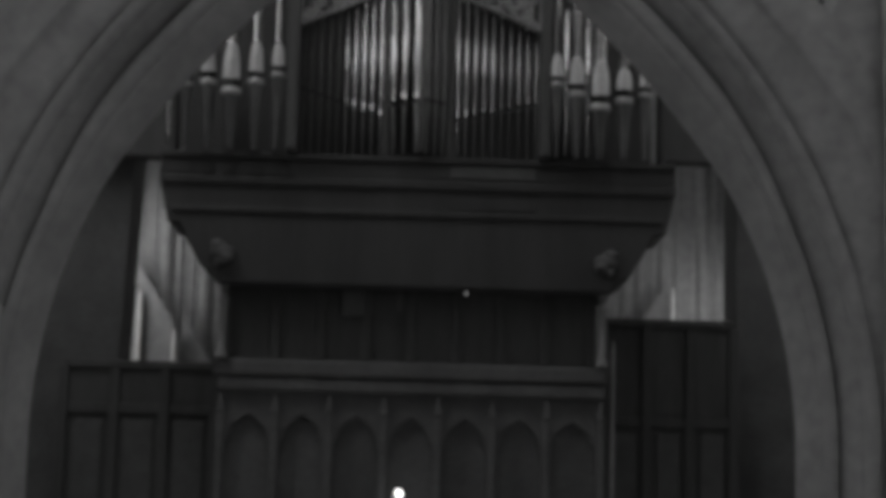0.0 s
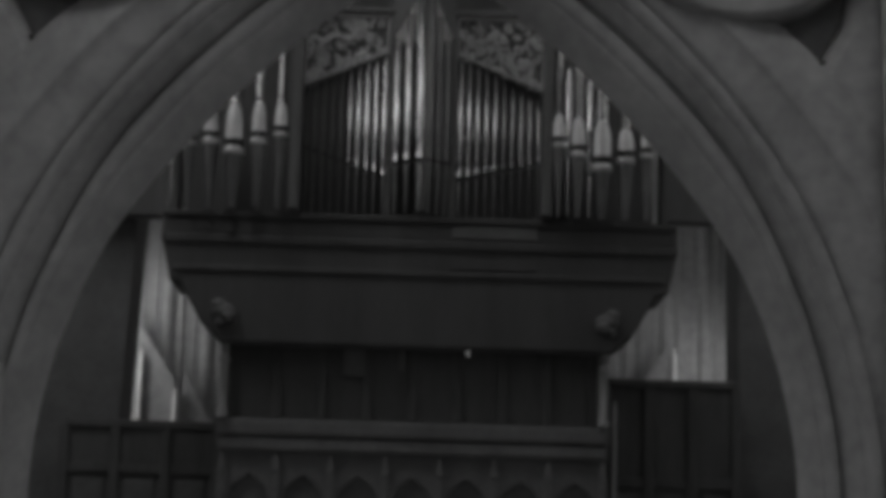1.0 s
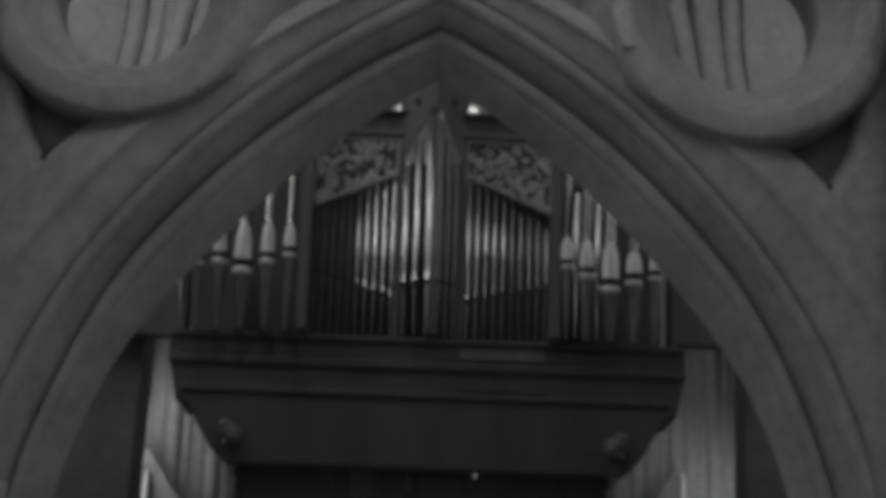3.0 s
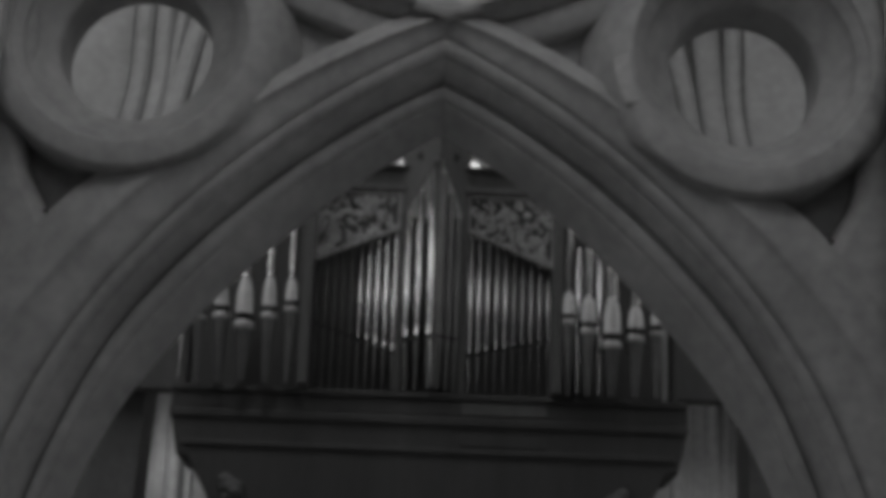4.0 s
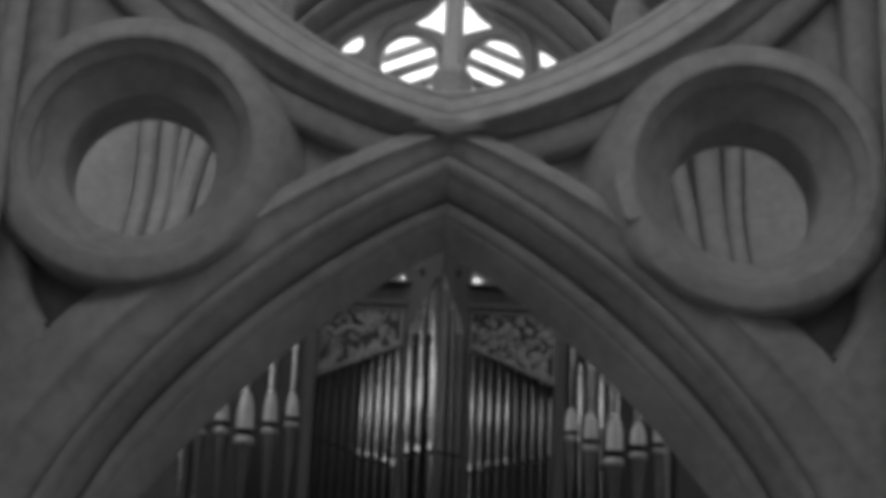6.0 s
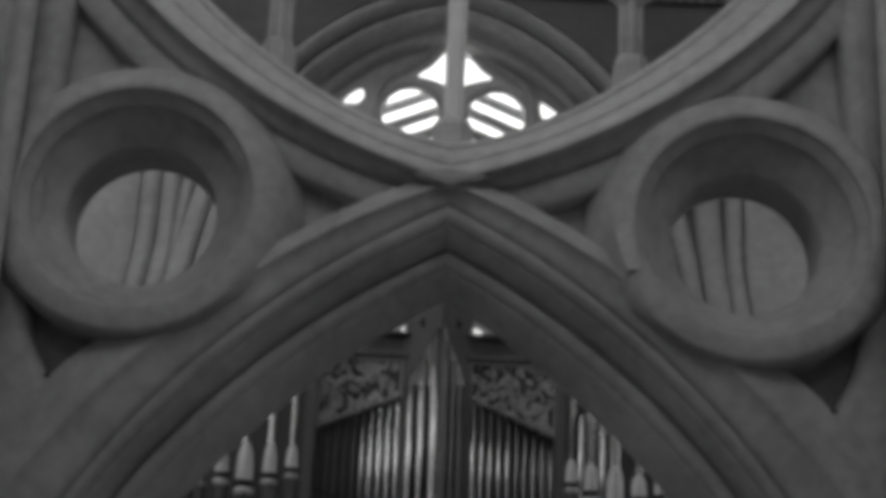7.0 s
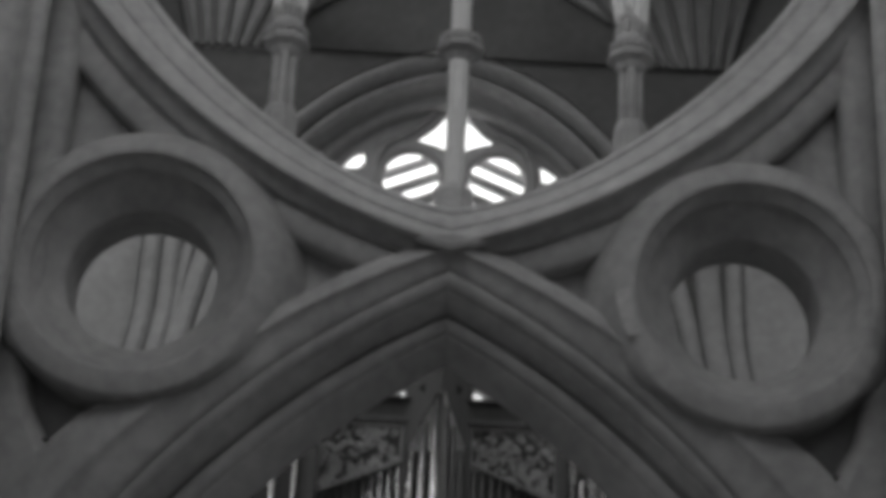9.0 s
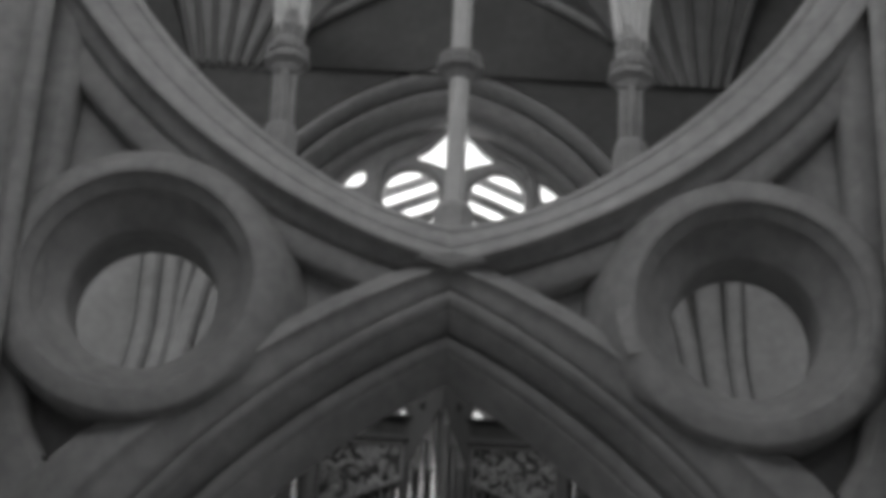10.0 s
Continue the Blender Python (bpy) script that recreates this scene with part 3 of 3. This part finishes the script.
def mirrored(pts):
    return [(-x - 0.03, z) for x, z in pts] + [(x - 0.03, z) for x, z in pts[::-1]]


put("jetty", plate("jetty", [mirrored([(0, 6.74), (3.84, 6.74), (3.86, 6.4), (3.82, 6.3), (3.72, 5.82), (3.55, 5.78), (3.4, 5.5), (3.2, 5.15), (2.98, 5.0), (2.92, 4.9), (0, 4.9)])], OY + 0.0, OY + 1.6, CASE, bevel=0.03), organ, "coved oak jetty under the pipes")
boxed("chest_rail", (-3.9, 3.84, OY - 0.06, OY + 1.5, 6.34, 6.5), CASE, organ, bevel=0.04)
boxed("chest_front", (-3.82, 3.76, OY - 0.03, OY + 1.5, 6.5, 6.74), CASE, organ, bevel=0.02)
boxed("chest_top", (-3.9, 3.84, OY - 0.09, OY + 1.5, 6.74, 6.84), CASE, organ, bevel=0.03)
boxed("lower_moulding", (-3.72, 3.66, OY - 0.05, OY + 0.3, 5.92, 6.02), CASE, organ, bevel=0.03)
boxed("chest_panel", (0.45, 1.72, OY - 0.05, OY - 0.02, 6.53, 6.72), PANEL, organ, "lighter oak panel", bevel=0.01)
boxed("chest_panel", (0.42, 1.72, OY - 0.03, OY + 0.01, 6.05, 6.22), CASE, organ, bevel=0.01)
boxed("lower_case", (-2.86, 2.72, OY + 0.45, OY + 1.6, 3.78, 4.95), WOOD, organ, bevel=0.0)
for i in range(9):
    x = -2.8 + i * 0.68
    boxed("case_stile", (x - 0.06, x + 0.06, OY + 0.38, OY + 0.46, 3.8, 5.0), WOOD, organ)
boxed("music_board", (-1.12, -0.8, OY + 0.33, OY + 0.37, 4.45, 4.95), PANEL, organ)
boxed("music_board", (-0.3, -0.2, OY + 0.33, OY + 0.37, 4.55, 5.0), PANEL, organ)
boxed("case_back", (-3.7, 3.6, OY + 1.0, OY + 1.6, 6.8, 9.9), CASE, organ, bevel=0.02)
for side, x in ((-1, -2.98), (1, 2.86)):
    bm = bmesh.new()
    for px, py, pz, sx, sz in ((0.05, 0.0, 5.32, 0.2, 0.13), (0.12, -0.03, 5.24, 0.12, 0.1), (-0.02, 0.0, 5.42, 0.12, 0.1), (0.0, 0, 5.16, 0.09, 0.07)):
        bmesh.ops.create_icosphere(bm, subdivisions=2, radius=1.0, matrix=Matrix.Translation((x - side * px, OY - 0.02 + py, pz)) @ Matrix.Diagonal((sx, 0.15, sz, 1)))
    part("carved_bracket", bm, PANEL, organ, "carved scroll bracket", smooth=60)
    part("baluster", lathe(bmesh.new(), x - side * 0.06, OY + 0.3, [(0.08, 3.78), (0.09, 3.86), (0.05, 3.92), (0.06, 4.3), (0.055, 4.55), (0.09, 4.6), (0.1, 4.66), (0.05, 4.72), (0.08, 4.82), (0.1, 4.95), (0.07, 5.08), (0.11, 5.14)], 14), OAK, organ, "turned oak baluster", smooth=50)

# upright members and cornices
for x, y, top, w in ((-1.94, OY - 0.42, 10.2, 0.075), (1.84, OY - 0.42, 10.2, 0.075), (-0.55, OY - 0.1, 10.9, 0.05), (0.42, OY - 0.1, 10.9, 0.05), (-3.75, OY, 8.6, 0.05), (3.66, OY, 8.6, 0.05)):
    boxed("stile", (x - w, x + w, y, OY + (0.4 if w > 0.06 else 0.25), 6.84, top), WOOD, organ, bevel=0.02)
for x0, x1 in ((-2.05, -0.5), (0.38, 1.95)):
    boxed("cornice", (x0, x1, OY - 0.14, OY + 0.6, 9.98, 10.08), WOOD, organ, bevel=0.03)
    boxed("cornice", (x0 + 0.08, x1 - 0.08, OY - 0.05, OY + 0.6, 10.08, 10.34), WOOD, organ, bevel=0.02)
    boxed("cornice", (x0, x1, OY - 0.2, OY + 0.6, 10.34, 10.4), WOOD, organ, bevel=0.02)


def organ_pipe(x, y, foot, mouth, top, r, leaf=0.0, mat=TIN, slim=0.82):
    """A flue pipe: body, tapered foot, dark mouth, lips and, on the large ones, a raised bay-leaf lip."""
    n = 16 if r > 0.08 else 10
    p = part("pipe", lathe(bmesh.new(), x, y, [(r * 0.96, mouth), (r, mouth + 0.03)] + ([(r * 0.99, mouth + leaf * 0.4), (r * 0.93, mouth + leaf * 0.7), (r * 0.82, mouth + leaf * 0.88), (r * 0.62, mouth + leaf)] if leaf > 0.3 else []) + [(r * (0.62 if leaf > 0.3 else 1), top - 0.02), (r * (0.58 if leaf > 0.3 else 0.78), top)], n), MID if leaf > 0.3 else mat, organ, smooth=40)
    part("foot", lathe(bmesh.new(), x, y, [(r * 0.38, foot), (r * 0.8, mouth - (mouth - foot) * 0.35), (r * 0.98, mouth - 0.1 * r / 0.12 - 0.02), (r, mouth - 0.08 * r / 0.12)], n), DULL if r > 0.08 else mat, p, smooth=40)
    # black band instead of the shade within the mouth
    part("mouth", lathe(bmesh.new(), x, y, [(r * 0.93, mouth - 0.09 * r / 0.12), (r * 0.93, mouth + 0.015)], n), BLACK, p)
    lip = bmesh.new()
    lathe(lip, x, y - r * 0.12, [(r * 0.9, mouth - 0.17 * r / 0.12), (r * 1.04, mouth - 0.15 * r / 0.12), (r * 1.06, mouth - 0.1 * r / 0.12), (r * 0.98, mouth - 0.085 * r / 0.12)], n)
    part("lower_lip", lip, LEAF if r > 0.08 else DULL, p, smooth=40)
    if leaf:
        bm, rows, m = bmesh.new(), [], 9
        for i in range(11):
            f = i / 10
            w = slim * r * 1.02 * max(1 - f ** (2.9 if leaf > 0.3 else 2.2), 0.0) ** 0.55 + 0.004
            row, rr = [], r * (1 - 0.36 * f ** 3 if leaf > 0.3 else 1)
            for j in range(m):
                u = -1 + 2 * j / (m - 1)
                row.append(bm.verts.new((x + w * u, y - math.sqrt(max(rr * rr - (w * u * 0.93) ** 2, 0)) - 0.012 * (1 - u * u) - 0.018 * (1 - f), mouth + 0.01 + leaf * f)))
            rows.append(row)
        for a, b in zip(rows, rows[1:]):
            for j in range(m - 1):
                bm.faces.new((a[j], a[j + 1], b[j + 1], b[j]))
        part("bay_leaf", bm, LEAF if r > 0.08 else mat, p, "raised leaf-shaped lip", smooth=60)
    return p


for x, m, top, r, leaf in ((-3.83, 7.9, 9.0, 0.06, 0.0), (-3.58, 7.98, 9.2, 0.1, 0.4), (-3.25, 8.04, 9.4, 0.125, 0.46), (-2.9, 7.93, 9.7, 0.15, 0.7), (-2.53, 8.06, 9.9, 0.12, 0.58), (-2.2, 8.16, 10.0, 0.105, 0.44),
                           (2.03, 8.13, 10.0, 0.1, 0.42), (2.33, 8.01, 9.9, 0.12, 0.5), (2.69, 7.84, 9.7, 0.15, 0.66), (3.05, 7.94, 9.4, 0.135, 0.42), (3.37, 8.0, 9.2, 0.1, 0.4)):
    organ_pipe(x * 0.987, OY - 0.34, 6.84, 1.6 + (m - 1.6) * 0.987, top, r, leaf * 0.86)
for x, z0, z1 in ((2.14, 7.6, 9.1), (2.46, 7.3, 8.95)):
    organ_pipe(x, OY - 0.4, 6.84, z0 + 0.2, z1, 0.035)
# outer five pipes of each flat: darker metal carries the shade on them
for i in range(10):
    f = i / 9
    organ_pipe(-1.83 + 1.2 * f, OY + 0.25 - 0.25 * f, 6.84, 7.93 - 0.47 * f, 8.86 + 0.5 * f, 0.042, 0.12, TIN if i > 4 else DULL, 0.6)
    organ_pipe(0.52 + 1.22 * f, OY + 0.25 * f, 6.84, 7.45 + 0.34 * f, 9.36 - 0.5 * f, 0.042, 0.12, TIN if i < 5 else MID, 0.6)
# right face is turned from the light; its shade is in the duller metal
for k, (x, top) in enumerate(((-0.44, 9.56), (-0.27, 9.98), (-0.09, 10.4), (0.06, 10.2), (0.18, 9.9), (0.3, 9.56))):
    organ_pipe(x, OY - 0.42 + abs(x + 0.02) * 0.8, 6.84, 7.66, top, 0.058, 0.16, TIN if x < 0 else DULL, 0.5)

# central tower's pointed head and foot
for side in (-1, 1):
    ax, ay, bx, by = (-0.03, OY - 0.5, -0.54, OY - 0.1) if side < 0 else (0.0, OY - 0.5, 0.4, OY - 0.1)
    bm = bmesh.new()
    ring = [(0, 10.5), (0.28, 10.2), (0.55, 9.98), (0.8, 9.75), (1.0, 9.6), (1.0, 10.86), (0, 10.86)]
    front = [bm.verts.new((ax + (bx - ax) * f, ay + (by - ay) * f, z)) for f, z in ring]
    back = [bm.verts.new((ax + (bx - ax) * f, ay + (by - ay) * f + 0.06, z)) for f, z in ring]
    bm.faces.new(front)
    bm.faces.new(back[::-1])
    for i in range(len(ring)):
        bm.faces.new((front[i], back[i], back[(i + 1) % len(ring)], front[(i + 1) % len(ring)]))
    part("tower_head", bm, WOOD, organ, "shaped head board over the tower pipes")
    mx, my = ax + (bx - ax) * 0.55, ay + (by - ay) * 0.55
    # four black lumps give the piercing its shade
    bm = bmesh.new()
    for a in range(4):
        bmesh.ops.create_icosphere(bm, subdivisions=1, radius=0.035, matrix=Matrix.Translation((mx + 0.04 * math.cos(a * math.pi / 2), my - 0.012, 10.5 + 0.04 * math.sin(a * math.pi / 2))) @ Matrix.Diagonal((1, 0.5, 1, 1)))
    part("quatrefoil", bm, BLACK, organ, "quatrefoil, the shade of its piercing in black")
part("prow", tube(bmesh.new(), [(-0.015, OY - 0.5, 6.84), (-0.015, OY - 0.5, 10.9)], 0.03, 6), WOOD, organ)


def carved_panel(corners, seed):
    """A framed panel of pierced leaf carving."""
    rng = random.Random(seed)
    fr = bmesh.new()
    loop = [(x, OY - 0.06, z) for x, z in corners]
    for a, b in zip(loop, loop[1:] + loop[:1]):
        tube(fr, [a, b], 0.028, 6)
    holder = part("carved_panel", fr, OAK, organ, "framed panel of pale carved leaf scrolls")
    put("panel_ground", plate("panel_ground", [corners], OY + 0.02, OY + 0.05, WOOD), holder)

    def inside(px, pz):
        c = False
        for (x0, z0), (x1, z1) in zip(corners, corners[1:] + corners[:1]):
            if (z0 > pz) != (z1 > pz) and px < (x1 - x0) * (pz - z0) / (z1 - z0) + x0:
                c = not c
        return c
    xs, zs = [c[0] for c in corners], [c[1] for c in corners]
    for _ in range(190):
        x, z = rng.uniform(min(xs) + 0.05, max(xs) - 0.05), rng.uniform(min(zs) + 0.05, max(zs) - 0.05)
        if not inside(x, z):
            continue
        bm = bmesh.new()
        turn, size = rng.uniform(0, 6.28), rng.uniform(0.04, 0.085)
        if rng.random() < 0.45:
            spiral = [(x + size * (1 - i / 14) * math.cos(turn + i * 0.5), OY - 0.03 - 0.01 * math.sin(i), z + size * (1 - i / 14) * math.sin(turn + i * 0.5)) for i in range(12)]
            tube(bm, spiral, [0.012 + 0.012 * math.sin(i * 0.26) for i in range(12)], 6)
        else:
            for k in range(3):
                t2 = turn + (k - 1) * 0.8
                bmesh.ops.create_icosphere(bm, subdivisions=1, radius=1.0, matrix=Matrix.Translation((x + size * 0.5 * math.cos(t2), OY - 0.02, z + size * 0.5 * math.sin(t2))) @ Matrix.Rotation(-t2, 4, "Y") @ Matrix.Diagonal((size * 0.62, 0.03, size * 0.26, 1)))
        part("leaf", bm, CARVING, holder, smooth=60)


carved_panel([(-1.87, 8.86), (-0.6, 9.4), (-0.6, 9.95), (-1.87, 9.95)], 5)
carved_panel([(0.46, 9.4), (1.77, 8.85), (1.77, 9.95), (0.46, 9.95)], 11)

# a small lamp, and a glint on the console
lamp = empty("reading_lamp", "small lit bulb on a dark stem before the screen", "lamp")
bm = bmesh.new()
bmesh.ops.create_uvsphere(bm, u_segments=16, v_segments=10, radius=0.06, matrix=Matrix.Translation((-0.19, PY - 0.1, 1.82)))
part("bulb", bm, BULB, lamp, "glowing round bulb", smooth=60)
part("stem", lathe(bmesh.new(), -0.19, PY - 0.1, [(0.12, 0), (0.1, 0.04), (0.02, 0.08), (0.02, 1.72), (0.05, 1.75)], 10), IRON, lamp)
# the glint is a rod that glows by itself
glint = empty("console_glint", "tiny glowing rod for a glint on the organ console", "lamp")
part("glowing_glint", lathe(bmesh.new(), 0.74, OY + 0.33, [(0.007, 4.8), (0.013, 4.82), (0.011, 4.9), (0.005, 4.98)], 8), GLINT, glint, smooth=50)
boxed("glint_bracket", (0.71, 0.77, OY + 0.3, OY + 0.46, 4.76, 4.8), IRON, glint, bevel=0.005)

# two bright panes in place of glimpses of the choir's east window
for x, z in ((-0.9, 14.63), (0.78, 14.66)):
    w = empty("window_2" if x < 0 else "window_3", "bright pane for a glimpse of the choir's east window", "window", "structure")
    sgn = 1 if x > 0 else -1
    tri = [(x - sgn * 0.14, z + 0.1), (x + sgn * 0.02, z + 0.08), (x + sgn * 0.17, z - 0.06), (x - sgn * 0.08, z - 0.07)]
    put("window_pane", plate("window_pane", [tri], 21.9, 21.98, SKY), w)

# slim loudspeaker fixed to the north pier
speaker = empty("column_loudspeaker", "slim pale grey loudspeaker fixed to the stone pier", "loudspeaker")
boxed("speaker_body", (-4.06, -3.88, -0.3, -0.14, 2.3, 3.4), PALE, speaker, bevel=0.015)
boxed("wall_bracket", (-4.5, -4.06, -0.24, -0.18, 2.8, 2.86), IRON, speaker, bevel=0.005)
